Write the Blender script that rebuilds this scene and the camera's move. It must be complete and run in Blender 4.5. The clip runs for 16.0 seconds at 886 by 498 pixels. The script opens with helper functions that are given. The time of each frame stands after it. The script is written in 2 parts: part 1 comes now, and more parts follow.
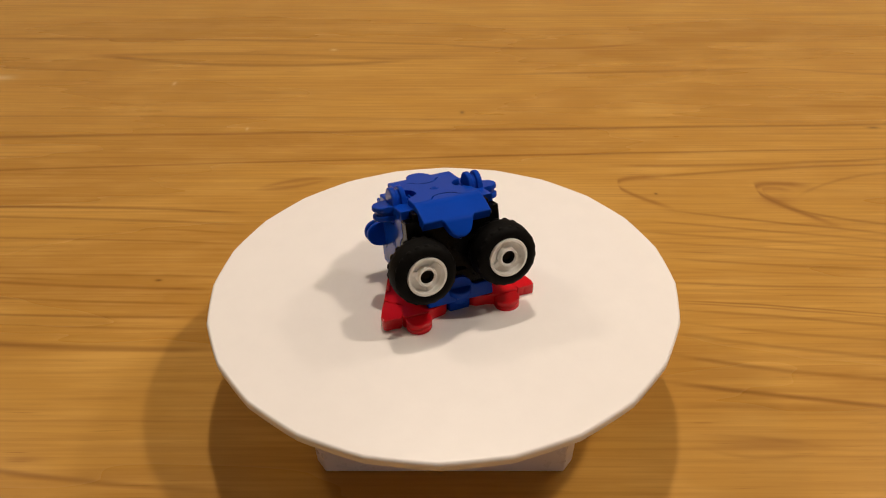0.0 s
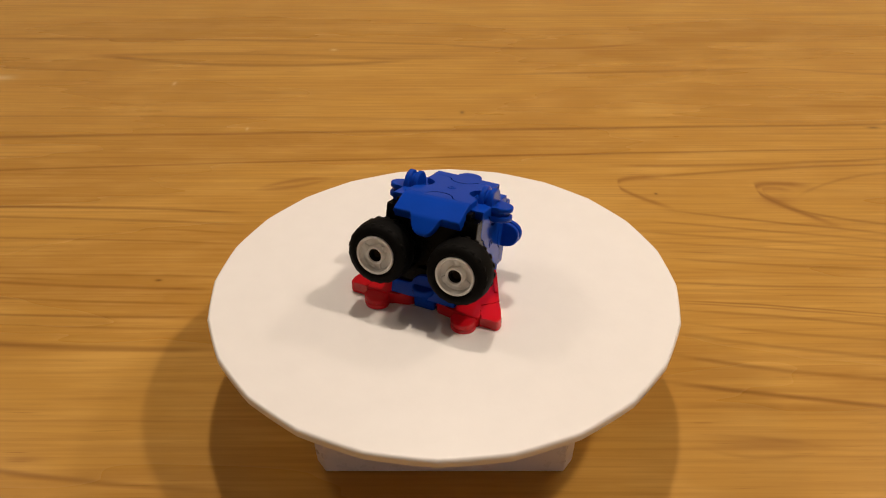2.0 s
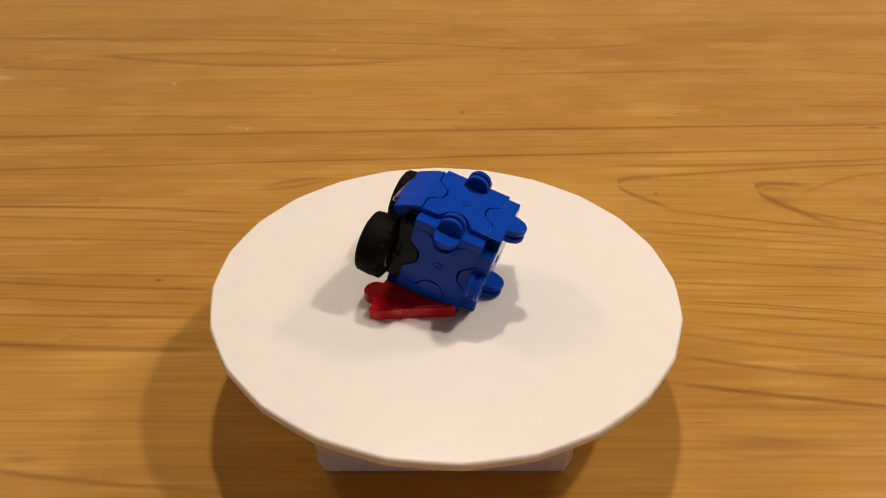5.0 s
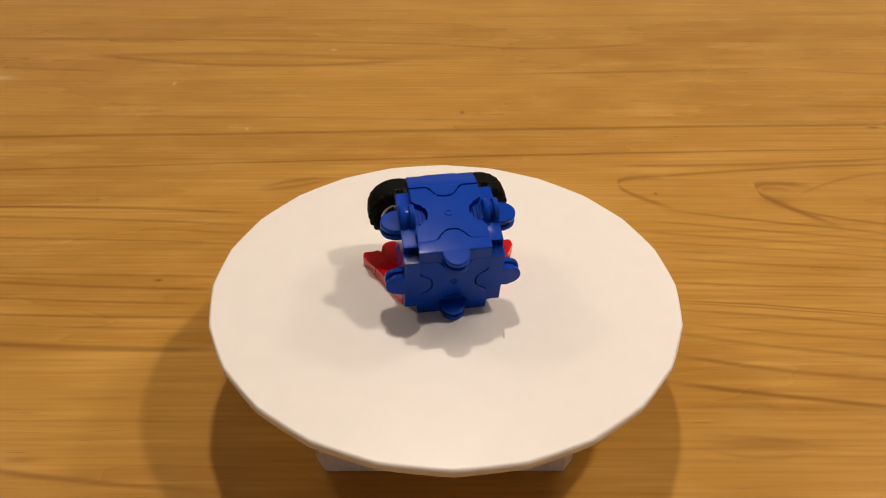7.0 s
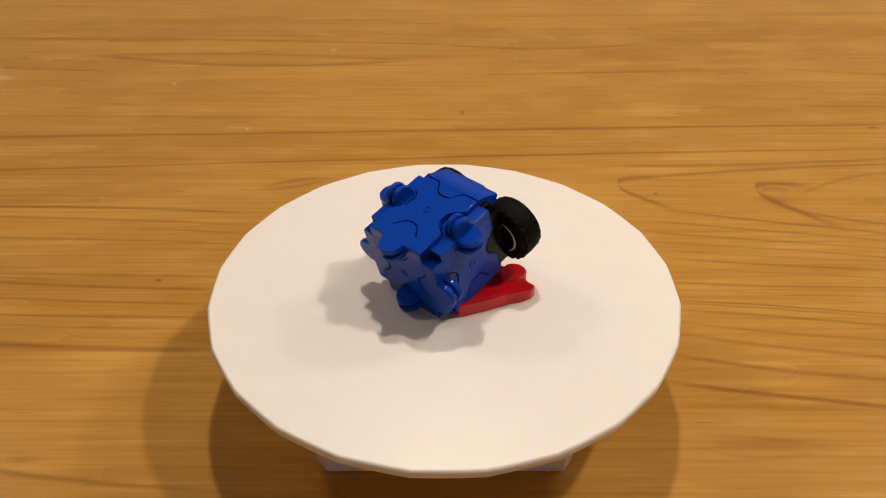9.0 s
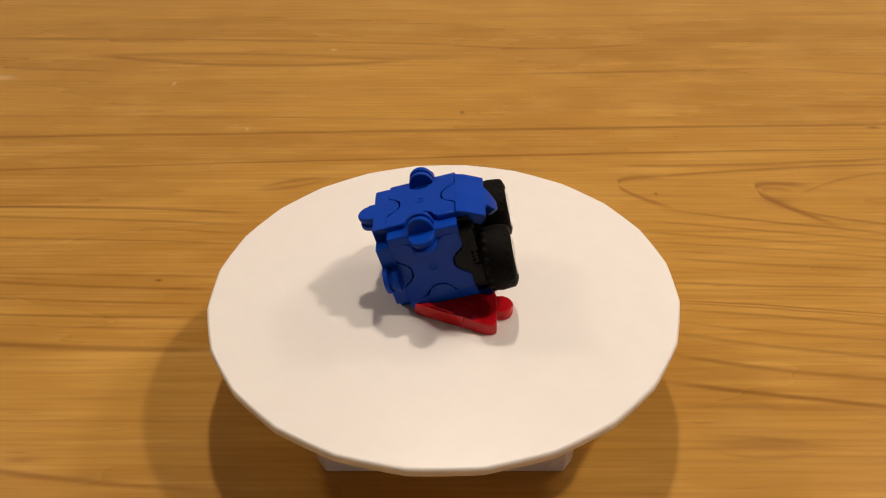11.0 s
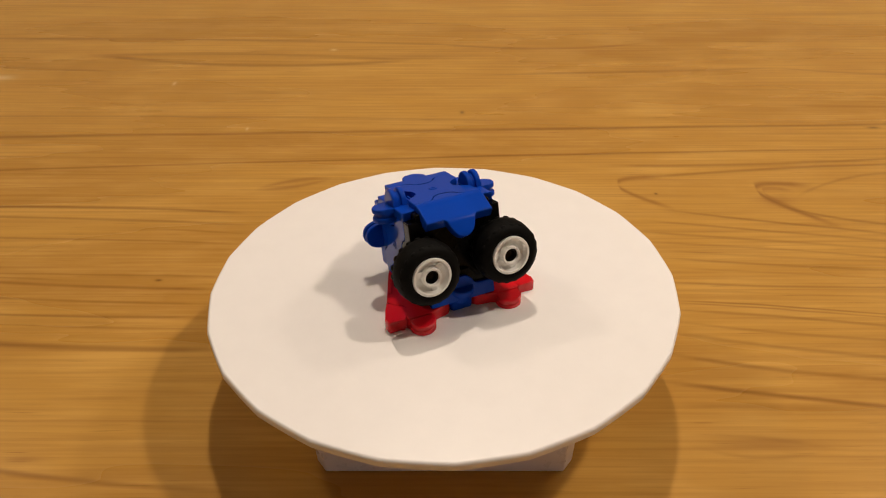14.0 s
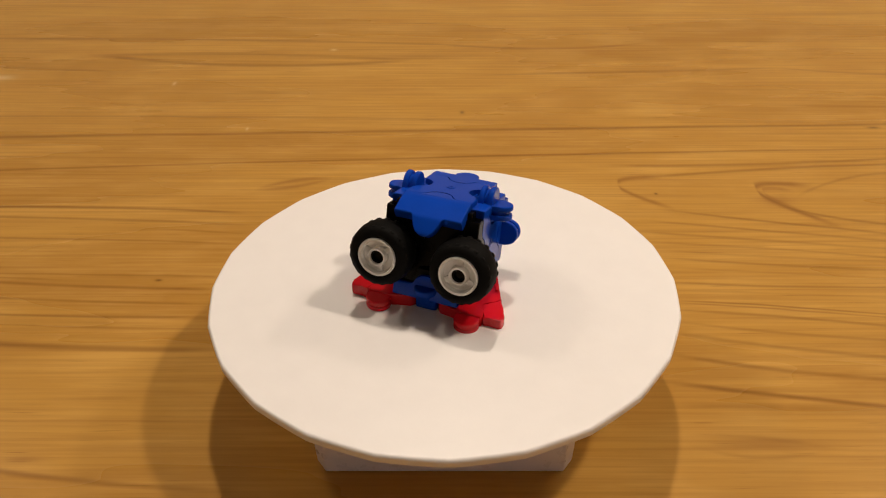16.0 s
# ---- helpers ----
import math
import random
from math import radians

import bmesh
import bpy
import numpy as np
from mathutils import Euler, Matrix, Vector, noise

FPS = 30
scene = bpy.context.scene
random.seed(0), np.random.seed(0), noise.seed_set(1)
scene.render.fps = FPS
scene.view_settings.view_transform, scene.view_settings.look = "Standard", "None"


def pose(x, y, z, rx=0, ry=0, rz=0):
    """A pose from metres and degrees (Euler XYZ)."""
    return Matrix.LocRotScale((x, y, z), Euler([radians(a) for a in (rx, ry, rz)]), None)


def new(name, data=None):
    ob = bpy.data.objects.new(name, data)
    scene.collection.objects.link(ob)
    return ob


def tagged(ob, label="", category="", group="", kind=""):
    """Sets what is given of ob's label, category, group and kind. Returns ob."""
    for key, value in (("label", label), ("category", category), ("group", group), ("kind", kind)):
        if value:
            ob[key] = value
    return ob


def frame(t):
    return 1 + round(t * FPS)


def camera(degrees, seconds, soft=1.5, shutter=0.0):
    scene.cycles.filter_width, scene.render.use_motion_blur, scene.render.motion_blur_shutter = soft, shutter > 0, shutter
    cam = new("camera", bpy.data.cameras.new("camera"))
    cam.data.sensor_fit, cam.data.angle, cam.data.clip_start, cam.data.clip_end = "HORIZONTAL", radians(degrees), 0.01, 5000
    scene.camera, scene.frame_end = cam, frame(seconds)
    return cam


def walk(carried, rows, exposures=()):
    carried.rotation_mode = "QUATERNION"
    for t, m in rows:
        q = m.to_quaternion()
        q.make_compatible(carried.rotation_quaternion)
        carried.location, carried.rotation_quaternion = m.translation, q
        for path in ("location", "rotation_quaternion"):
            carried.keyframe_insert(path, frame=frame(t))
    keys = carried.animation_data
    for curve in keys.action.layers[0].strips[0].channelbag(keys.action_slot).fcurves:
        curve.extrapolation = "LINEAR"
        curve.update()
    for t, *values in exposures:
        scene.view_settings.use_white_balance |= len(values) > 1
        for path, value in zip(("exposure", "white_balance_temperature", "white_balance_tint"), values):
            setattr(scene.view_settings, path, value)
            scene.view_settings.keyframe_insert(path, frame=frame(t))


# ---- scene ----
# All small things are drawn in millimetres and linked in metres. z = 0 is the table's top.
MM = 0.001
TOP = 42.0          # height of the turning plate's upper face, mm
PITCH = 15.5        # the toy's body leans back, degrees
SPIN = ((0.0, 21.6), (0.5, 11.2), (1.0, 0.0), (1.5, -11.6), (2.0, -23.8), (2.5, -36.6), (3.0, -50.2), (3.5, -64.5),
        (4.0, -79.1), (4.2, -85.0), (4.7, -100.2), (5.2, -115.7), (5.8, -134.4), (6.3, -150.0), (6.5, -156.1),
        (7.0, -171.1), (7.5, -185.6), (8.0, -199.1), (8.5, -212.0), (9.0, -224.2), (9.2, -229.0), (9.7, -240.6),
        (10.2, -252.0), (10.8, -265.2), (11.3, -276.1), (11.5, -280.4), (12.0, -291.3), (12.5, -302.2), (13.0, -313.1),
        (13.5, -324.1), (14.0, -335.1), (14.5, -346.2), (15.0, -357.5), (15.5, -369.1), (16.0, -381.4))

# ---- camera ----
cam = camera(55.0, 16.0, soft=1.1)
EYE = pose(-0.0002, -0.2130, 0.2092, 90 - 35.84, 0, 0)
walk(cam, [(0.0, EYE), (16.0, EYE)])

# ---- light ----
scene.view_settings.exposure = -0.08
world = bpy.data.worlds.new("world")
scene.world = world
world.use_nodes = True
world.node_tree.nodes["Background"].inputs[0].default_value = (0.9, 0.72, 0.5, 1)
world.node_tree.nodes["Background"].inputs[1].default_value = 0.01


def bulb(name, place, watts, radius, colour):
    data = bpy.data.lights.new(name, "POINT")
    data.energy, data.shadow_soft_size, data.color = watts, radius, colour
    ob = new(name, data)
    ob.location = place
    return ob


WARM = (1.0, 0.845, 0.69)
bulb("ceiling_bulb", (0.0, 0.235, 0.86), 12.6, 0.020, WARM)
bulb("ceiling_bulb", (0.47, -0.008, 0.82), 13.4, 0.026, WARM)
bulb("ceiling_bulb", (1.42, 0.85, 1.45), 31, 0.085, WARM)
bulb("ceiling_bulb", (-1.33, 0.76, 1.50), 26, 0.06, WARM)


# ---- materials ----
class Nodes:
    """A short way to write node trees."""

    def __init__(self, name):
        self.mat = bpy.data.materials.new(name)
        self.mat.use_nodes = True
        self.tree = self.mat.node_tree
        self.shader = self.tree.nodes["Principled BSDF"]

    def add(self, kind, ins=None, **props):
        n = self.tree.nodes.new(kind)
        for k, v in props.items():
            setattr(n, k, v)
        for k, v in (ins or {}).items():
            self.put(n.inputs[k], v)
        return n

    def put(self, socket, v):
        if isinstance(v, bpy.types.NodeSocket):
            self.tree.links.new(v, socket)
        else:
            socket.default_value = v

    def m(self, op, a, b=0.0, c=0.0):
        return self.add("ShaderNodeMath", {0: a, 1: b, 2: c}, operation=op).outputs[0]

    def noise(self, vec, scale, detail=3.0, rough=0.5):
        return self.add("ShaderNodeTexNoise", {"Vector": vec, "Scale": scale, "Detail": detail, "Roughness": rough}).outputs[0]

    def ramp(self, fac, *stops):
        n = self.add("ShaderNodeValToRGB", {0: fac})
        while len(n.color_ramp.elements) < len(stops):
            n.color_ramp.elements.new(0.5)
        for e, (at, col) in zip(n.color_ramp.elements, stops):
            e.position, e.color = at, (*col, 1) if len(col) == 3 else col
        return n.outputs[0]

    def mix(self, fac, a, b, blend="MIX"):
        n = self.add("ShaderNodeMix", data_type="RGBA", blend_type=blend)
        for k, v in ((0, fac), (6, a), (7, b)):
            self.put(n.inputs[k], v if not isinstance(v, tuple) or len(v) == 4 else (*v, 1))
        return n.outputs[2]

    def set(self, **ins):
        for k, v in ins.items():
            k = k.replace("_", " ")
            self.put(self.shader.inputs[k], (*v, 1) if isinstance(v, tuple) and len(v) == 3 else v)

    def bump(self, height, strength, distance):
        self.put(self.shader.inputs["Normal"], self.add("ShaderNodeBump", {"Height": height, "Strength": strength, "Distance": distance}).outputs[0])

    def coords(self):
        return self.add("ShaderNodeTexCoord").outputs["Object"]


def plastic(name, colour, rough, spread=0.12, grain=900.0, bump=0.012, spec=0.5):
    """Moulded plastic: faint flow marks, smudges in its gloss and a fine orange-peel relief."""
    n = Nodes(name)
    at = n.coords()
    cloud = n.noise(at, 120.0, 4.0)
    fine = n.noise(at, grain, 3.0)
    dark = tuple(c * (1 - spread) for c in colour)
    lite = tuple(min(1, c * (1 + spread)) for c in colour)
    n.set(Base_Color=n.ramp(cloud, (0.3, dark), (0.7, lite)), Specular_IOR_Level=spec)
    n.set(Roughness=n.m("MULTIPLY_ADD", n.noise(at, 260.0, 4.0), 0.06, rough - 0.03))
    n.bump(n.m("ADD", fine, n.m("MULTIPLY", cloud, 1.5)), bump, 0.0003)
    return n.mat


# the table's growth lines: y at x = 0 (mm), slope (1/1000), bend (1/100 per m), from and to (x, mm), width (1/10 mm), depth of colour (1/100)
FAR_LINES = ((153.8, 49, -4, -340, 340, 17, 55), (182.1, 31, -1, -340, 340, 25, 60), (194.6, -33, -8, -340, 26, 20, 35), (296.4, -72, -13, -340, 5, 28, 45), (296.1, -219, 188, -2, 123, 27, 45),
             (247.3, -19, 14, -340, -195, 24, 40), (249.5, 51, 2, 22, 200, 24, 45), (313.1, -365, 49, 197, 340, 24, 45))
FAINT_LINES = ((267.8, -187, -64, -216, -24, 43, 40), (275.8, 232, 118, -209, -24, 41, 55), (328.7, -268, 67, 181, 257, 28, 28), (320.0, 14, 0, 0, 135, 39, 20), (354.9, -36, 0, -340, 0, 32, 20),
               (228.9, 9, 0, -113, -27, 29, 20), (219.3, -43, 0, 178, 340, 27, 22), (343.5, 24, 0, 33, 340, 43, 25))
WEST_LINES = ((90.3, -199, -52, -340, -92, 19, 60), (86.9, -111, -20, -340, -90, 18, 50), (82.1, -74, 0, -124, -89, 13, 35), (71.9, -116, -25, -340, -92, 13, 42), (72.1, -31, 0, -340, -160, 12, 20),
              (56.2, -16, 3, -340, -94, 11, 40), (44.5, -72, 0, -340, -152, 11, 35), (53.0, 77, 47, -340, -92, 18, 62), (41.8, 44, 33, -340, -90, 14, 55), (38.2, 93, 41, -340, -91, 13, 55),
              (27.1, 34, 25, -340, -87, 10, 30), (21.8, 132, 64, -340, -83, 27, 62), (-6.8, -32, 0, -125, -100, 16, 22))
CORNER_LINES = ((-6.8, 26, 0, -132, -102, 21, 20), (-44.9, 115, 109, -340, -67, 19, 52))
EAST_LINES = ((151.7, -109, 52, 84, 340, 22, 45), (118.0, 214, -37, 98, 340, 21, 50), (130.3, -265, 23, 100, 340, 18, 55), (286.0, -1817, 430, 154, 340, 22, 62), (-181.4, 2936, -674, 165, 340, 20, 38),
              (113.5, -187, 13, 91, 340, 17, 40), (101.5, -145, 7, 84, 340, 17, 38), (86.6, -21, -36, 88, 340, 16, 42), (92.6, -223, 48, 91, 340, 16, 28), (84.9, -193, 37, 92, 340, 16, 42),
              (70.7, -78, 0, 95, 340, 15, 22), (67.9, -215, 68, 91, 340, 14, 48), (53.0, -48, 0, 92, 340, 14, 28))
NEAR_LINES = ((47.5, -25, -31, 91, 340, 10, 60), (47.3, -42, -27, 91, 340, 10, 45), (40.5, 8, -52, 92, 340, 17, 50), (51.3, -297, 62, 91, 340, 16, 48), (49.9, -374, 79, 89, 340, 21, 48),
              (38.2, -410, 103, 84, 340, 20, 52), (11.4, -177, 6, 79, 340, 21, 66), (-14.3, 59, -48, 77, 340, 31, 24), (-51.8, 606, -358, 80, 119, 17, 30), (57.5, -1811, 883, 83, 118, 16, 30))


def wood():
    """Varnished pine-like boards: growth lines along x, arched figures, fibres and pores."""
    n = Nodes("varnished_wood")
    at = n.coords()
    xyz = n.add("ShaderNodeSeparateXYZ", {0: at})
    x, y = xyz.outputs[0], xyz.outputs[1]

    def stretched(sx, sy, scale, detail=3.0, off=0.0):
        v = n.add("ShaderNodeCombineXYZ", {0: n.m("MULTIPLY", x, sx), 1: n.m("MULTIPLY", y, sy), 2: off})
        return n.noise(v.outputs[0], scale, detail)

    v = n.m("ADD", y, n.m("MULTIPLY", n.m("SUBTRACT", stretched(0.55, 3.2, 2.2, 2.0), 0.5), 0.030))
    v = n.m("ADD", v, n.m("MULTIPLY", n.m("SUBTRACT", stretched(2.4, 14.0, 3.0, 3.0, 3.0), 0.5), 0.006))
    # figures: closed lenses and arches that open to the right, each a soft brown line
    wave = n.m("MULTIPLY", n.m("SUBTRACT", stretched(12.0, 30.0, 1.0, 3.0, 13.0), 0.5), 0.007)
    # the small lens, then arches that open to the right
    u = n.m("POWER", n.m("ABSOLUTE", n.m("DIVIDE", n.m("SUBTRACT", x, -0.070), 0.017)), 2.0)
    dy = n.m("ABSOLUTE", n.m("ADD", n.m("SUBTRACT", y, 0.1285), n.m("ADD", wave, n.m("MULTIPLY", n.m("ADD", x, 0.070), -0.28))))
    rim = n.m("SUBTRACT", dy, n.m("MULTIPLY", n.m("MAXIMUM", n.m("SUBTRACT", 1.0, u), 0.0), 0.0028))
    line = n.m("EXPONENT", n.m("MULTIPLY", n.m("POWER", n.m("DIVIDE", rim, 0.0018), 2.0), -1.0))
    figures = n.m("MULTIPLY", n.m("MULTIPLY", line, n.m("MAXIMUM", n.m("SUBTRACT", 1.1, u), 0.0)), 0.7)
    for tx, ty, spread, fall, far, thick, strength in ((0.0815, 0.1285, 0.092, 0.31, 0.021, 0.0019, 0.80), (0.1450, 0.1242, 0.100, 0.50, 0.027, 0.0026, 0.95),
                                                       (0.1475, 0.1225, 0.080, 0.60, 0.014, 0.0020, 0.60)):
        run = n.m("MAXIMUM", n.m("SUBTRACT", x, tx), 0.0)
        dy = n.m("ABSOLUTE", n.m("ADD", n.m("ADD", n.m("SUBTRACT", y, ty), n.m("MULTIPLY", run, fall)), n.m("MULTIPLY", wave, 0.5)))
        rim = n.m("SUBTRACT", dy, n.m("MULTIPLY", n.m("POWER", run, 0.5), spread))
        body = n.m("MULTIPLY", n.m("MINIMUM", n.m("MULTIPLY", run, 900.0), 1.0),
                   n.add("ShaderNodeMapRange", {0: run, 1: far * 0.7, 2: far * 1.1, 3: 1.0, 4: 0.0}).outputs[0])
        line = n.m("EXPONENT", n.m("MULTIPLY", n.m("POWER", n.m("DIVIDE", n.m("ABSOLUTE", rim), thick), 2.0), -1.0))
        figures = n.m("MAXIMUM", figures, n.m("MULTIPLY", n.m("MULTIPLY", line, body), strength))
    # the long growth lines, each with its own slope and bend, wavering a little
    waver = n.m("SUBTRACT", y, n.m("MULTIPLY", n.m("SUBTRACT", stretched(14.0, 40.0, 1.0, 3.0, 21.0), 0.5), 0.0022))
    lines = 0.0
    for y0, slope, bend, start, end, width, depth in (*FAR_LINES, *FAINT_LINES, *WEST_LINES, *CORNER_LINES, *EAST_LINES, *NEAR_LINES):
        at_x = n.m("MULTIPLY_ADD", n.m("MULTIPLY_ADD", x, bend / 100, slope / 1000), x, y0 / 1000)
        off = n.m("ABSOLUTE", n.m("SUBTRACT", waver, at_x))
        line = n.add("ShaderNodeMapRange", {0: off, 1: 0.0, 2: width / 10000 * 0.95, 3: depth / 100, 4: 0.0}, interpolation_type="SMOOTHSTEP").outputs[0]
        inner, outer = (start + end) / 2000, (end - start) / 2000
        ends = n.add("ShaderNodeMapRange", {0: n.m("ABSOLUTE", n.m("SUBTRACT", x, inner)), 1: max(0.0, outer - 0.012), 2: outer + 0.006, 3: 1.0, 4: 0.0}).outputs[0]
        lines = n.m("MAXIMUM", lines, n.m("MULTIPLY", line, ends))
    lines = n.m("MULTIPLY", lines, n.ramp(stretched(9.0, 60.0, 1.0, 3.0, 17.0), (0.30, (0.62, 0.62, 0.62)), (0.62, (1.05, 1.05, 1.05))))
    ring = n.m("FRACT", n.m("MULTIPLY", v, 66.0))
    fade = stretched(1.6, 30.0, 2.0, 2.0, 7.0)
    late = n.m("MULTIPLY", n.m("POWER", ring, 10.0), n.m("SUBTRACT", 1.0, n.m("POWER", ring, 70.0)))
    late = n.m("MULTIPLY", late, n.ramp(fade, (0.42, (0.02, 0.02, 0.02)), (0.64, (0.28, 0.28, 0.28))))
    late = n.m("MAXIMUM", late, lines)
    ring2 = n.m("FRACT", n.m("MULTIPLY", v, 231.0))
    late2 = n.m("MULTIPLY", n.m("POWER", ring2, 4.0), n.ramp(stretched(0.8, 26.0, 3.0, 2.0, 11.0), (0.40, (0, 0, 0)), (0.62, (0.8, 0.8, 0.8))))
    fibre = stretched(14.0, 520.0, 1.0, 5.0, 1.0)
    cloud = stretched(1.3, 7.0, 3.0, 3.0, 5.0)
    mottle = stretched(22.0, 60.0, 1.0, 4.0, 9.0)
    pores = n.ramp(stretched(40.0, 1100.0, 1.0, 2.0, 2.0), (0.66, (0, 0, 0)), (0.78, (1, 1, 1)))
    base = n.ramp(cloud, (0.28, (0.385, 0.190, 0.033)), (0.5, (0.475, 0.250, 0.047)), (0.72, (0.540, 0.300, 0.061)))
    base = n.mix(n.m("MULTIPLY", n.ramp(mottle, (0.45, (0, 0, 0)), (0.70, (1, 1, 1))), 0.52), base, (0.61, 0.355, 0.090))
    base = n.mix(n.m("MULTIPLY", n.ramp(fibre, (0.35, (1, 1, 1)), (0.60, (0, 0, 0))), 0.42), base, (0.31, 0.142, 0.026))
    base = n.mix(n.m("MULTIPLY", late2, 0.27), base, (0.27, 0.110, 0.018))
    base = n.mix(n.m("MULTIPLY", late, 1.0), base, (0.175, 0.064, 0.012))
    base = n.mix(n.m("MULTIPLY", figures, 0.80), base, (0.240, 0.095, 0.017))
    base = n.mix(n.m("MULTIPLY", pores, 0.50), base, (0.16, 0.066, 0.016))
    # small nicks, pale and dark
    for cx, cy, rx, ry, pale in ((-0.1545, 0.239, 0.0010, 0.0022, 1), (-0.068, 0.288, 0.0020, 0.0014, 1), (-0.2575, 0.247, 0.0075, 0.0030, 1),
                                 (-0.1024, 0.184, 0.0007, 0.0018, 1), (-0.1138, 0.0553, 0.0014, 0.0008, 0), (0.0101, 0.2026, 0.0012, 0.0018, 0),
                                 (0.098, 0.1202, 0.0008, 0.0008, 0), (0.225, 0.1851, 0.0035, 0.0012, 0),
                                 (0.104, -0.029, 0.020, 0.0030, -1), (0.1515, 0.1140, 0.008, 0.0045, -1), (-0.018, 0.278, 0.030, 0.0040, -1), (-0.1317, -0.0357, 0.006, 0.0014, -1)):
        u = n.m("POWER", n.m("ABSOLUTE", n.m("DIVIDE", n.m("SUBTRACT", x, cx), rx)), 2.0)
        w = n.m("POWER", n.m("ABSOLUTE", n.m("DIVIDE", n.m("SUBTRACT", y, cy), ry)), 2.0)
        mark = n.m("MULTIPLY", n.m("EXPONENT", n.m("MULTIPLY", n.m("ADD", u, w), -1.0)), (0.46, 0.7, 0.55)[(-1, 0, 1).index(pale)])
        base = n.mix(mark, base, (0.75, 0.56, 0.30) if pale > 0 else (0.10, 0.04, 0.012) if pale == 0 else (0.22, 0.085, 0.018))
    n.set(Base_Color=base, Specular_IOR_Level=0.30)
    n.set(Roughness=n.m("MULTIPLY_ADD", cloud, 0.12, 0.22))
    n.bump(n.m("ADD", n.m("MULTIPLY", fibre, 0.6), n.m("MULTIPLY", late, -0.8)), 0.12, 0.0006)
    return n.mat


def painted(name, colour):
    n = Nodes(name)
    at = n.coords()
    c = n.noise(at, 2.5, 5.0)
    n.set(Base_Color=n.ramp(c, (0.3, tuple(k * 0.93 for k in colour)), (0.7, colour)), Roughness=0.85)
    n.bump(n.noise(at, 180.0, 3.0), 0.15, 0.001)
    return n.mat


BLUE = plastic("blue_plastic", (0.003, 0.046, 0.390), 0.14, 0.05, spec=0.14)
RED = plastic("red_plastic", (0.60, 0.007, 0.014), 0.15, 0.05, spec=0.5)
BLACK = plastic("black_plastic", (0.003, 0.003, 0.003), 0.20, spec=0.10)
RUBBER = plastic("black_rubber", (0.0035, 0.0033, 0.003), 0.62, 0.2, 1500.0, 0.15, 0.07)
RIM = plastic("pale_grey_plastic", (0.82, 0.82, 0.80), 0.34)
WHITE = plastic("white_plastic", (0.82, 0.793, 0.778), 0.38, 0.012, 500.0, 0.04)
BASE_WHITE = plastic("glossy_white_plastic", (0.80, 0.78, 0.88), 0.28, 0.012, 500.0, 0.04)
WOOD = wood()
DIM_BOUNCE = painted("dim_bounce_brown", (0.11, 0.09, 0.07))
FAR_BOUNCE = painted("far_bounce_pale", (0.52, 0.48, 0.42))
FRONT_FILL = painted("front_fill_white", (0.78, 0.77, 0.77))
TOP_BOUNCE = painted("top_bounce_grey", (0.28, 0.26, 0.24))
FLOOR = painted("brown_floor", (0.22, 0.13, 0.07))


# ---- mesh helpers ----
def part(name, bm, material, parent=None, label="", rounded=True):
    """Link a bmesh, drawn in millimetres, as one mesh object under a thing or a part."""
    bmesh.ops.recalc_face_normals(bm, faces=bm.faces)
    bmesh.ops.scale(bm, vec=(MM, MM, MM), verts=bm.verts)
    data = bpy.data.meshes.new(name)
    for f in bm.faces:
        f.smooth = True
    bm.to_mesh(data)
    bm.free()
    data.set_sharp_from_angle(angle=radians(50))
    data.materials.append(material)
    ob = new(name, data)
    if rounded:
        mod = ob.modifiers.new("even_normals", "WEIGHTED_NORMAL")
        mod.keep_sharp, mod.weight = True, 100
    ob.parent = parent
    return tagged(ob, label)


def join(bm, other, m=None):
    """Add another bmesh to bm, moved by m."""
    if m is not None:
        bmesh.ops.transform(other, matrix=m, verts=other.verts)
    data = bpy.data.meshes.new("joined")
    other.to_mesh(data)
    other.free()
    bm.from_mesh(data)
    bpy.data.meshes.remove(data)
    return bm


def prism(outline, z0, z1, soft=0.3, steps=2):
    """An outline in x and y, raised from z0 to z1, with softened rims."""
    bm = bmesh.new()
    low = [bm.verts.new((x, y, z0)) for x, y in outline]
    high = [bm.verts.new((x, y, z1)) for x, y in outline]
    a, b = bm.faces.new(low[::-1]), bm.faces.new(high)
    k = len(outline)
    for i in range(k):
        bm.faces.new((low[i], low[(i + 1) % k], high[(i + 1) % k], high[i]))
    if soft:
        rims = list(set(a.edges) | set(b.edges))
        bmesh.ops.bevel(bm, geom=rims, offset=soft, segments=steps, profile=0.5, affect="EDGES", clamp_overlap=True)
    return bm


def block(x0, x1, y0, y1, z0, z1, soft=0.35):
    bm = bmesh.new()
    bmesh.ops.create_cube(bm, size=1, matrix=Matrix.Translation(((x0 + x1) / 2, (y0 + y1) / 2, (z0 + z1) / 2)) @ Matrix.Diagonal((x1 - x0, y1 - y0, z1 - z0, 1)))
    if soft:
        bmesh.ops.bevel(bm, geom=list(bm.edges), offset=soft, segments=2, profile=0.5, affect="EDGES")
    return bm


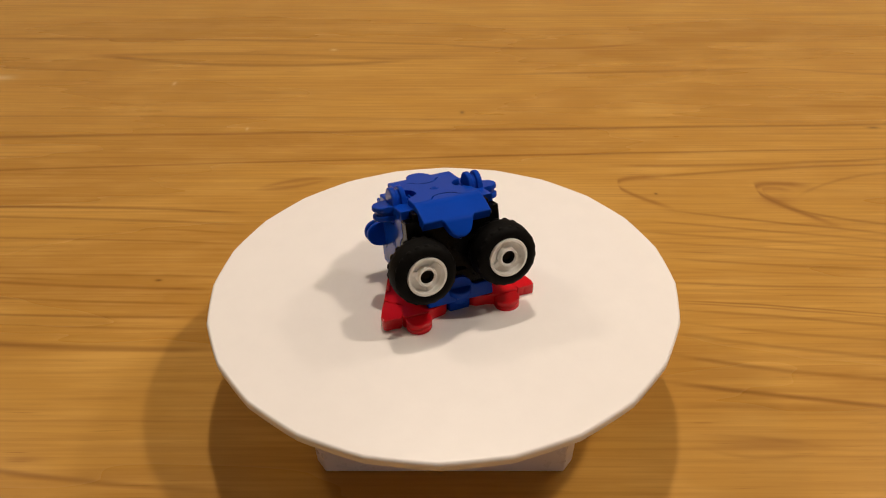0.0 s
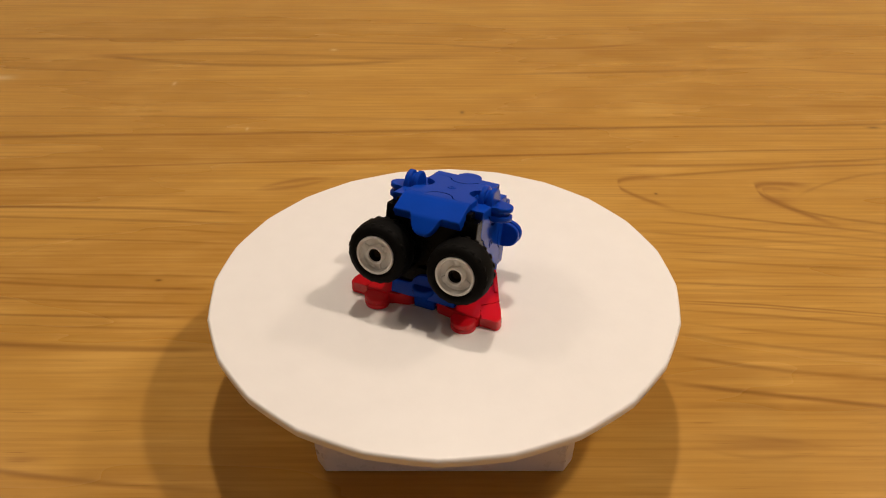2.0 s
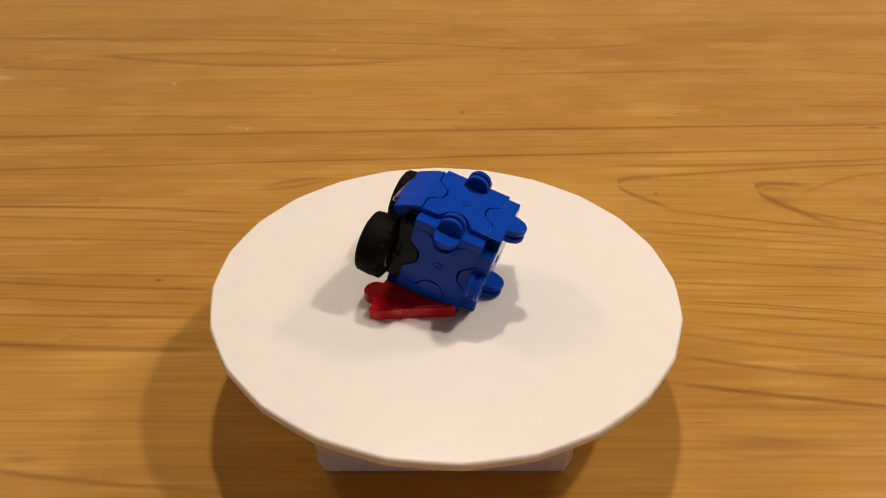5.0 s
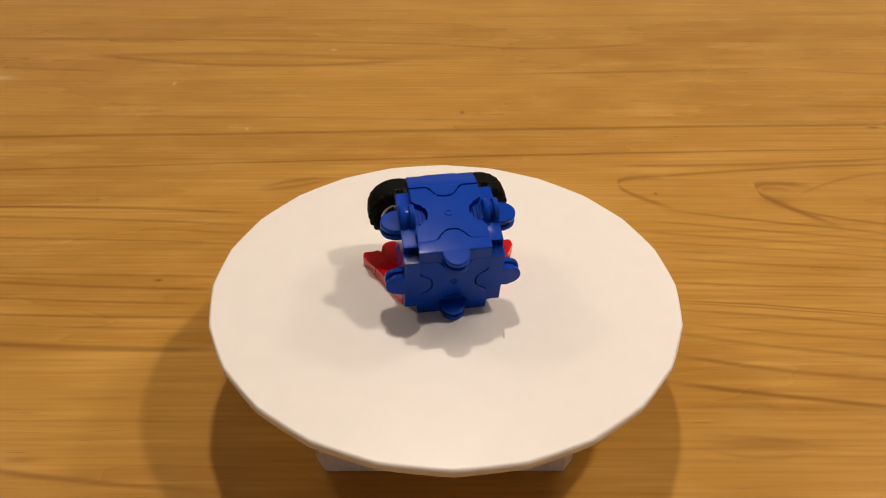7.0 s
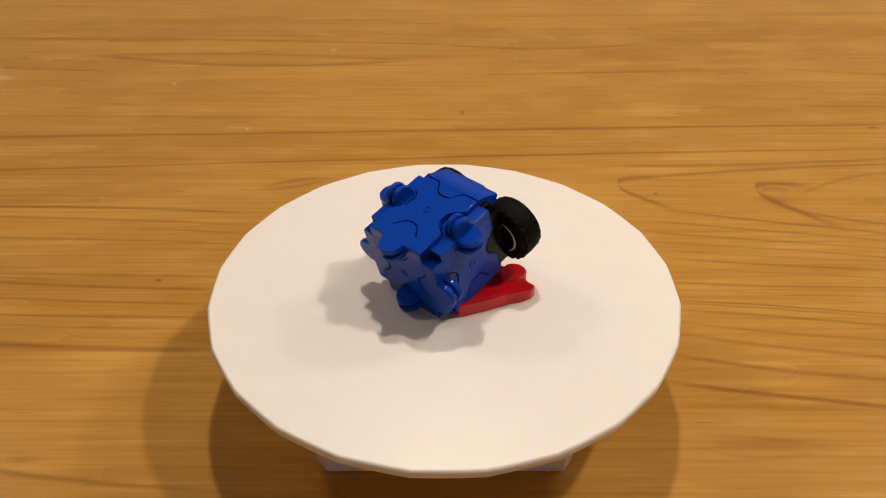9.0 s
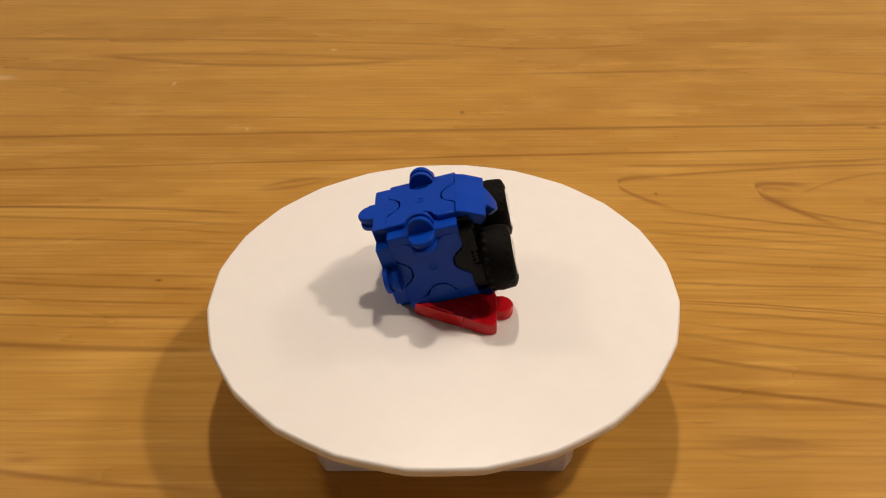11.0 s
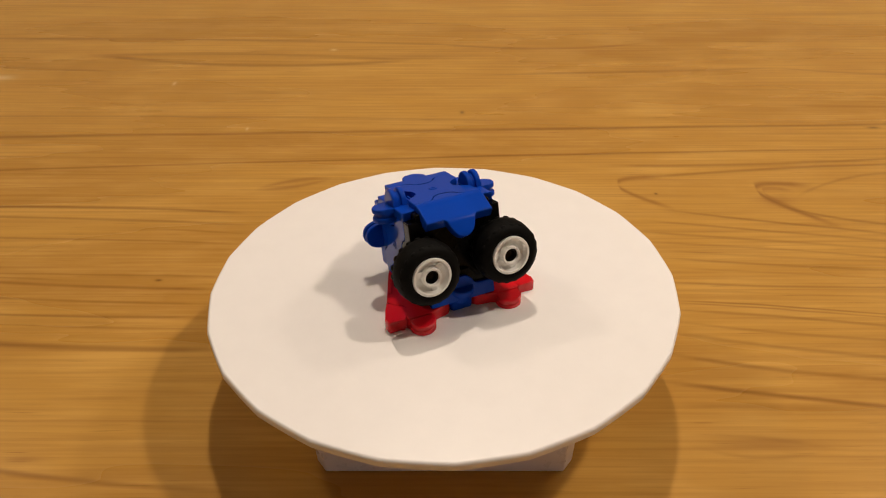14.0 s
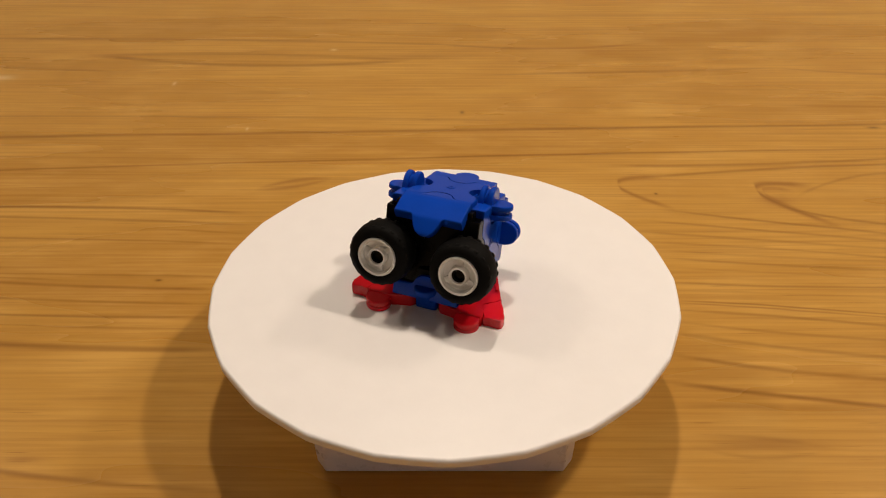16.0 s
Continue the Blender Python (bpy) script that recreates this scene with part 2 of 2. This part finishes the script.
def lathe(profile, steps=48):
    """Turn (radius, height) pairs round the z axis; the ends may lie on the axis or form a closed loop."""
    bm = bmesh.new()
    rings = []
    for r, z in profile:
        if r < 1e-6:
            rings.append([bm.verts.new((0, 0, z))])
        else:
            rings.append([bm.verts.new((r * math.cos(2 * math.pi * i / steps), r * math.sin(2 * math.pi * i / steps), z)) for i in range(steps)])
    for a, b in zip(rings, rings[1:]):
        for i in range(steps):
            j = (i + 1) % steps
            vs = [a[i % len(a)], a[j % len(a)], b[j % len(b)], b[i % len(b)]]
            vs = list(dict.fromkeys(vs))
            if len(vs) > 2:
                bm.faces.new(vs)
    return bm


def frame_of(w, s, p, o=(0, 0, 0)):
    """The matrix whose axes x, y, z go along w, s, p."""
    m = Matrix.Identity(4)
    for i, v in enumerate((w, s, p)):
        m.col[i][:3] = v
    m.translation = o
    return m


# ---- room: unseen, added to shape the bounced light ----
def slab(name, x0, x1, y0, y1, z0, z1, material, label):
    bm = block(x0 * 1000, x1 * 1000, y0 * 1000, y1 * 1000, z0 * 1000, z1 * 1000, 0)
    return tagged(part(name, bm, material), label, "", "", "structure")


slab("floor", -2.2, 2.2, -2.0, 2.4, -0.80, -0.72, FLOOR, "plain brown floor under the wooden table")
# the ceiling's grey sets the toy's sheen and the fill in shadows
slab("ceiling", -2.2, 2.2, -2.0, 2.4, 1.70, 1.80, TOP_BOUNCE, "unseen grey ceiling over the table, added for bounced light")
# out of view: a pale reflector that lightens the table's far part
slab("bounce_wall_north", -2.2, 2.2, 2.4, 2.5, -0.80, 1.80, FAR_BOUNCE, "unseen pale wall beyond the table, added for its reflection")
# unseen, near white: added to bounce fill onto faces towards the camera
slab("fill_wall_south", -2.2, 2.2, -2.1, -2.0, -0.80, 1.80, FRONT_FILL, "unseen near-white wall behind the camera, added as front fill")
# side walls out of view, kept dark so that little light bounces back
slab("dim_wall_west", -2.3, -2.2, -2.1, 2.5, -0.80, 1.80, DIM_BOUNCE, "unseen dark wall beside the table, added to limit bounced light")
slab("dim_wall_east", 2.2, 2.3, -2.1, 2.5, -0.80, 1.80, DIM_BOUNCE, "unseen dark wall beside the table, added to limit bounced light")


# ---- table ----
def make_table():
    table = tagged(new("table"), "varnished light brown wooden table with dark growth lines", "table")
    part("tabletop", block(-750, 750, -420, 640, -28, 0, 2.0), WOOD, table)
    for x in (-690, 630):
        for y in (-360, 520):
            part("leg", block(x, x + 60, y, y + 60, -720, -28, 2.0), WOOD, table)
    return table


# ---- turntable ----
def make_turntable():
    stand = tagged(new("turntable"), "white plastic motorised turntable with a round plate, turning slowly", "turntable")
    stand.location = (0.3 * MM, 0, 0)
    h, c = 40.0, 3.2
    d = 4.6
    outline = [(-h + c, -h), (h - c, -h), (h, -h + d), (h, h - d), (h - c, h), (-h + c, h), (-h, h - d), (-h, -h + d)]
    bm = bmesh.new()
    rows = []
    for z, grow in ((0.0, -0.3), (7.0, 0.0), (21.0, -0.5), (23.0, -2.0)):
        rows.append([bm.verts.new((x * (h + grow) / h, y * (h + grow) / h, z)) for x, y in outline])
    for a, b in zip(rows, rows[1:]):
        for i in range(8):
            bm.faces.new((a[i], a[(i + 1) % 8], b[(i + 1) % 8], b[i]))
    bm.faces.new(rows[0][::-1])
    bm.faces.new(rows[-1])
    bmesh.ops.bevel(bm, geom=list(bm.edges), offset=0.5, segments=2, profile=0.5, affect="EDGES", clamp_overlap=True)
    bmesh.ops.translate(bm, vec=(0, -0.9, 0), verts=bm.verts)
    part("base", bm, BASE_WHITE, stand, "glossy white base with cut corners")
    part("spindle", lathe([(0, 22.5), (9, 22.5), (9, 38), (0, 38)], 32), BASE_WHITE, stand)
    t, r = 3.0, 73.8
    soft = [(r - 1.0 + 1.0 * math.sin(radians(a)), -1.2 + 1.2 * math.cos(radians(a))) for a in (90, 75, 60, 45, 30, 15, 0)]
    prof = [(0, -t), (r - 0.9, -t), (r - 0.2, -t + 0.25)] + soft + [(0, 0)]
    disc = lathe(prof, 96)
    # the rim is a softened polygon of 24 sides
    for v in disc.verts:
        off = (math.degrees(math.atan2(v.co.y, v.co.x)) - 14.8 + 7.5) % 15.0 - 7.5
        v.co.xy *= 0.3 + 0.7 * math.cos(radians(7.5)) / math.cos(radians(off))
    bmesh.ops.translate(disc, vec=(-0.4, 0.5, 0.0), verts=disc.verts)
    plate = part("plate", disc, WHITE, stand, "round matt white plate with a faintly faceted rim", False)
    return stand, plate


# ---- toy ----
HALF, THICK, EDGE, GAP = 14.55, 4.6, 10.4, 0.28


def tongue(shrink=0.0, depth=4.3):
    """The tongue's outline along the edge as (s, reach) pairs."""
    pairs = []
    for i in range(25):
        s = -5.6 + 11.2 * i / 24
        crown = 0.55 * (s / 2.3) ** 2 if abs(s) < 2.3 else 0.55
        k = max(0.0, min(1.0, (5.5 - abs(s)) / 3.2))
        pairs.append((s * (1 - shrink / 8), max(0.0, (depth - crown) * (k * k * (3 - 2 * k)) - shrink)))
    return pairs


def square_outline(sockets="nesw"):
    """A square tile with a socket in the middle of each named edge."""
    pts = []
    for k, side in enumerate("senw"):
        a = math.radians(90 * k)
        run = [(-EDGE, 0.0)] + (tongue(0.0) if side in sockets else []) + [(EDGE, 0.0)]
        for s, d in run[:-1]:
            x, y = s, -EDGE + d
            pts.append((x * math.cos(a) - y * math.sin(a), x * math.sin(a) + y * math.cos(a)))
    return pts


def tile(toy, w, s, p, material, name="tile"):
    """A square tile with its outer face along p, HALF from the middle."""
    bm = prism(square_outline(), HALF - THICK, HALF, 0.5, 3)
    ring = lathe([(0, HALF - 0.1), (0.45, HALF - 0.1), (0.7, HALF + 0.22), (1.25, HALF + 0.22), (1.45, HALF - 0.1)], 20)
    join(bm, ring)
    bmesh.ops.transform(bm, matrix=frame_of(w, s, p), verts=bm.verts)
    return part(name, bm, material, toy)


def limb(flush_to, low=0.0):
    """A joint's arm in one plane: full-width strip at the edge and a tongue towards the tile. x along the edge, y outwards, z the plane's normal."""
    e = EDGE + GAP
    pts = [(-EDGE, flush_to), (-EDGE, e)] + [(s, e - d) for s, d in tongue(GAP)] + [(EDGE, e), (EDGE, flush_to)]
    return prism(pts, HALF - THICK, HALF - low, 0.5, 3)


def fin_outline(root, tip, half=3.7):
    pts = [(-half - 0.3, root), (half + 0.3, root)]
    c = tip - half
    for i in range(15):
        a = math.pi * i / 14
        pts.append((half * math.cos(a), c + half * math.sin(a)))
    return pts


def fork(root, tip, low=0.0):
    """A free head: two thin rounded fins side by side with a web between them."""
    bm = prism(fin_outline(root, tip), HALF - 1.8 - low, HALF - low - 0.05, 0.55, 3)
    join(bm, prism(fin_outline(root, tip), HALF - THICK - low + 0.05, HALF - THICK - low + 1.75, 0.5, 3))
    join(bm, prism(fin_outline(root, tip - 1.0, 3.0), HALF - THICK - low + 0.6, HALF - low - 0.6, 0))
    return bm


SWAP = frame_of((-1, 0, 0), (0, 0, 1), (0, 1, 0))


def joint(toy, s, p, material, low=1.2, heads="", name="joint", tip=20.0, low_p=0.0, studs=False):
    """A joint on the edge between the planes with normals s and p. heads: 's' has a free head along s, 'p' along p."""
    w = Vector(s).cross(Vector(p))
    bm = limb(HALF - 0.15, low)
    join(bm, limb(HALF - low - 0.15, 0.0), SWAP)
    join(bm, block(-EDGE, EDGE, HALF - THICK, HALF - 0.02, HALF - THICK, HALF - low - 0.02, 0.5))
    if low > 1.5:
        for y in (7.6, 8.7, 9.8):
            join(bm, block(-2.6, 2.6, y - 0.25, y + 0.25, HALF - low - 0.3, HALF - low + 0.5, 0.12))
    if studs:
        for x, y in [(x, y) for x in (-2.1, -0.7, 0.7, 2.1) for y in (12.2, 13.6)]:
            dot = lathe([(0.42, 0.0), (0.38, 0.25), (0.2, 0.4), (0, 0.44)], 10)
            join(bm, dot, SWAP @ Matrix.Translation((x, y, HALF - 0.02)))
    if "s" in heads:
        join(bm, fork(HALF - 1.2, tip, low))
    if "p" in heads:
        join(bm, fork(HALF - low - 1.2, tip - 2.5 if heads == "sp" else tip, low_p), SWAP)
    bmesh.ops.transform(bm, matrix=frame_of(w, s, p), verts=bm.verts)
    return part(name, bm, material, toy)


def bent(rows, places):
    """A bar swept along places: (y, z, slope) of its upper face, with (half width, thickness, drop) for each row."""
    bm = bmesh.new()
    rings = []
    for (w, t, drop), (y, z, a) in zip(rows, places):
        c = min(0.45, w * 0.4)
        ring = []
        for px, depth in ((-w, t), (-w, drop + c), (-w + 0.3 * c, drop + 0.3 * c), (-w + c, drop), (w - c, drop), (w - 0.3 * c, drop + 0.3 * c), (w, drop + c), (w, t)):
            ring.append(bm.verts.new((px, y - depth * math.sin(a), z - depth * math.cos(a))))
        rings.append(ring)
    for a, b in zip(rings, rings[1:]):
        for i in range(8):
            bm.faces.new((a[i], a[(i + 1) % 8], b[(i + 1) % 8], b[i]))
    bm.faces.new(rings[0][::-1])
    bm.faces.new(rings[-1])
    return bm


def brow(toy):
    """The joint over the wheels: a strip that curves down from the top tile, with a rounded tab that droops further."""
    e, run = EDGE + GAP, 9.0
    pts = [(-EDGE, e + 0.5), (-EDGE, e)] + [(s, e - d) for s, d in tongue(GAP)] + [(EDGE, e), (EDGE, e + 0.5)]
    bm = prism(pts, -4.0, -0.02, 0.2)

    def steep(u):
        """The slope in degrees at u along the strip: a short bend, a straight run, then the droop of the tab."""
        return 10.0 + 19.0 * min(1.0, u / 4.0) + 33.0 * max(0.0, min(1.0, (u - 8.6) / 1.6))

    def along(u):
        """Where the upper face runs at u along its length, and how steeply."""
        y, z, n = e, 0.0, 60
        for i in range(n):
            a = radians(steep(u * (i + 0.5) / n))
            y, z = y + u / n * math.cos(a), z - u / n * math.sin(a)
        return y, z, radians(steep(u))

    us = [0.0, 1.0, 2.0, 3.0, 4.0, 6.5, 8.3, 8.7, 8.9, 9.0]
    join(bm, bent([(EDGE, 3.4, drop) for drop in (0, 0, 0, 0, 0, 0, 0, 0.06, 0.25, 0.6)], [along(u) for u in us]))
    tab = ((7.8, 6.4), (8.4, 5.7), (8.9, 5.1), (9.4, 4.7), (9.9, 4.45), (10.4, 4.3), (11.2, 4.0), (12.4, 3.5), (13.4, 2.9), (14.2, 2.1), (14.7, 1.2), (14.9, 0.5))
    join(bm, bent([(w, 2.8, -0.03 if u < 14 else 0.04 if u < 14.5 else 0.3) for u, w in tab], [along(u) for u, w in tab]))
    bmesh.ops.transform(bm, matrix=frame_of((-1, 0, 0), (0, -1, 0), (0, 0, 1), (0, 0, HALF)), verts=bm.verts)
    return part("brow_joint", bm, BLUE, toy)


def wheel(toy, x, z, y_front, turn):
    """A knobbly rubber tyre on a dished pale rim; its axle points to -y."""
    m = frame_of((1, 0, 0), (0, 0, 1), (0, -1, 0), (x, y_front, z)) @ Matrix.Rotation(turn, 4, "Z")
    tyre = lathe([(5.8, -8.8), (7.4, -9.1), (8.7, -8.5), (9.4, -7.2), (9.7, -4.8), (9.38, -1.9), (8.8, -0.55), (7.2, 0.15), (6.2, 0.0), (5.8, -0.5), (5.8, -8.8)], 48)
    for k in range(20):
        a = 2 * math.pi * k / 20
        for z0, z1, off in ((-2.3, -0.8, 0.0), (-8.3, -6.6, 0.5)):
            b = block(-0.9, 0.9, 7.6, 9.34 if off == 0.0 else 9.6, z0, z1, 0.55)
            bmesh.ops.transform(b, matrix=Matrix.Rotation(a + off * math.pi / 10, 4, "Z"), verts=b.verts)
            join(tyre, b)
    rim = lathe([(0, -6.0), (2.1, -6.0), (2.1, 0.05), (2.3, 0.25), (2.65, 0.25), (2.85, 0.0), (2.95, -1.9), (4.75, -1.6), (5.0, 0.0), (5.15, 0.3), (5.75, 0.3), (5.95, 0.0), (5.95, -8.6), (2.2, -8.6), (0, -8.6)], 40)
    for k in range(3):
        b = block(2.7, 5.1, -0.9, 0.9, -2.4, -1.1, 0.2)
        bmesh.ops.transform(b, matrix=Matrix.Rotation(2 * math.pi * k / 3 + 0.5, 4, "Z"), verts=b.verts)
        join(rim, b)
    axle = lathe([(0, -1.4), (1.2, -1.4), (1.5, -0.6), (2.07, -0.45), (2.05, -8.65), (5.0, -8.7), (5.2, -9.3), (2.4, -9.5), (2.2, -11.0), (0, -11.0)], 20)
    hub = part("wheel", tyre.copy(), RUBBER, toy, "knobbly black rubber tyre", False)
    tyre.free()
    for name, bm, mat, label in (("rim", rim, RIM, "pale grey dished rim"), ("axle", axle, BLACK, "")):
        bmesh.ops.transform(bm, matrix=m, verts=bm.verts)
        part(name, bm, mat, hub, label, False)
    hub.data.transform(Matrix.Diagonal((1000, 1000, 1000, 1)))
    hub.data.transform(m)
    hub.data.transform(Matrix.Diagonal((0.001, 0.001, 0.001, 1)))
    return hub


SEAM = ((18.7, -15.3), (18.3, -13.0), (17.3, -12.0), (16.6, -11.0), (16.7, -9.6), (17.7, -8.8), (19.2, -8.5), (20.4, -7.6), (20.6, -6.4), (21.3, -5.6))


def foot(toy, side):
    """A red plate with a forked tongue, a toe piece set in along a curved seam, and a raised bar by its outer edge."""
    body = [(3.6, -6.0), (3.6, -13.2), (5.0, -14.6), (9.2, -15.2), (10.6, -16.0), (18.2, -16.0)] + list(SEAM)
    body += [(20.4, -3.9), (15.6, 6.9), (14.5, 8.8), (12.6, 8.8), (8.6, 3.0)]
    toe = [(x + 0.18, y - 0.10) for x, y in SEAM[::-1]] + [(19.7, -15.2), (20.9, -15.2), (23.8, -15.5), (24.5, -14.9), (24.7, -12.8), (23.9, -11.2), (22.7, -9.4)]
    head = [(10.6, -15.4)] + [(14.3 + 3.95 * math.cos(radians(190 + 170 * i / 10)), -17.2 + 3.7 * math.sin(radians(190 + 170 * i / 10))) for i in range(11)] + [(17.9, -15.4)]

    def turned(pts):
        return pts if side > 0 else [(-x, y) for x, y in pts][::-1]

    bm = prism(turned(body), 0.0, 4.1, 0.4)
    join(bm, prism(turned(toe[::-1]), 0.0, 3.9, 0.45))
    join(bm, prism(turned([(18.9, -14.0), (22.0, -14.0), (23.6, -12.4), (22.1, -9.2), (20.9, -6.0), (20.2, -6.2), (16.4, -8.8), (16.2, -11.2), (18.0, -12.8)]), 0.1, 3.6, 0))
    join(bm, prism(turned(head), 2.0, 3.6, 0.5, 3))
    join(bm, prism(turned(head), 0.05, 1.75, 0.5, 3))
    join(bm, prism(turned([(14.2 + (x - 14.2) * 0.94, -15.4 + (y + 15.4) * 0.94) for x, y in head]), 1.5, 2.6, 0))
    join(bm, block(-4.4, 4.4, -0.5, 0.5, 3.9, 4.55, 0.25), Matrix.Translation((side * 17.1, 1.2, 0)) @ Matrix.Rotation(radians(90 + side * 26), 4, "Z"))
    join(bm, lathe([(0, 4.0), (0.45, 4.0), (0.7, 4.28), (1.2, 4.28), (1.4, 4.0)], 16), Matrix.Translation((side * 14.2, -8.0, 0)))
    socket = lathe([(0.0, -0.3), (0.85, -0.3), (0.9, 0.15), (1.3, 0.15), (1.5, -0.2)], 14)
    join(bm, socket, frame_of((1, 0, 0), (0, 0, 1), (0, -1, 0), (side * 22.4, -15.2, 2.1)))
    return part("foot", bm, RED, toy, "glossy red foot plate")


def make_toy():
    toy = tagged(new("toy_figure"), "blue snap-together plastic toy with wheel eyes and red feet, on turntable", "toy")
    lean = pose(0, 3.1 * MM, 17.5 * MM, -PITCH, 0, 0)
    X, Y, Z = (1, 0, 0), (0, 1, 0), (0, 0, 1)
    nX, nY, nZ = (-1, 0, 0), (0, -1, 0), (0, 0, -1)
    made = [
        tile(toy, X, Y, Z, BLUE), tile(toy, Y, Z, X, BLUE), tile(toy, nY, Z, nX, BLUE), tile(toy, nX, Z, Y, BLUE),
        tile(toy, X, nY, nZ, BLUE), tile(toy, X, Z, nY, BLACK),
        joint(toy, X, Z, BLUE, 1.7, "sp"), joint(toy, nX, Z, BLUE, 1.7, "sp"),
        joint(toy, X, Y, BLUE, 0.0, "s"), joint(toy, nX, Y, BLUE, 0.0, "s"),
        joint(toy, Y, Z, BLUE, 0.0, "s", tip=19.5), brow(toy),
        joint(toy, nZ, Y, BLUE, 0.0, "p", tip=19.5, low_p=1.6),
        joint(toy, X, nY, BLACK, 0.0, studs=True), joint(toy, nX, nY, BLACK, 0.0, studs=True),
        joint(toy, X, nZ, BLUE, 1.2), joint(toy, nX, nZ, BLUE, 1.2),
    ]
    for ob in made:
        ob.matrix_basis = lean
        if ob.data.materials[0] == BLACK:
            tagged(ob, "black plastic piece of the front")
    chin = joint(toy, nY, nZ, BLUE, 0.0)
    chin.matrix_basis = lean @ Matrix.Translation((0, 0.2 * MM, -3.0 * MM))
    frame_bm = block(-EDGE, EDGE, -HALF + 1.6, -9.5, -15.5, -8.0, 0.4)
    join(frame_bm, block(-EDGE - 1.5, EDGE + 1.5, -13.6, -9.5, 6.5, 12.4, 0.4))
    part("front_frame", frame_bm, BLACK, toy).matrix_basis = lean
    tilt = pose(0, -20.4 * MM, 20.7 * MM, -12.5, 0, 0)
    for x, turn in ((-12.6, 0.2), (12.6, 1.1)):
        wheel(toy, x, 0.0, 0.0, turn).matrix_basis = tilt
    for side in (1, -1):
        foot(toy, side)
    strap = [(-3.5, 4.0), (-3.5, -13.6), (-2.9, -14.3), (2.9, -14.3), (3.5, -13.6), (3.5, 4.0)]
    bm = prism(strap, 0.3, 3.9, 0.4)
    lobe = [(-3.6, -8.0)] + [(-3.6 * math.cos(math.pi * i / 12), -13.7 - 3.6 * math.sin(math.pi * i / 12)) for i in range(13)] + [(3.6, -8.0)]
    join(bm, prism([(0.82 * x, y + 1.4) for x, y in lobe], 3.7, 6.8, 0.2))
    join(bm, prism(lobe, 6.5, 8.8, 0.6, 3))
    part("middle_joint", bm, BLUE, toy)
    return toy


make_table()
turntable, plate = make_turntable()
toy = make_toy()


# ---- what moves ----
def motions():
    walk(plate, [(t, pose(0, 0, TOP * MM, -0.88, -0.85, a)) for t, a in SPIN])
    walk(toy, [(t, pose(0, 0, TOP * MM, 0, 0, a) @ Matrix.Translation((-0.35 * MM, 0, 0))) for t, a in SPIN])


motions()
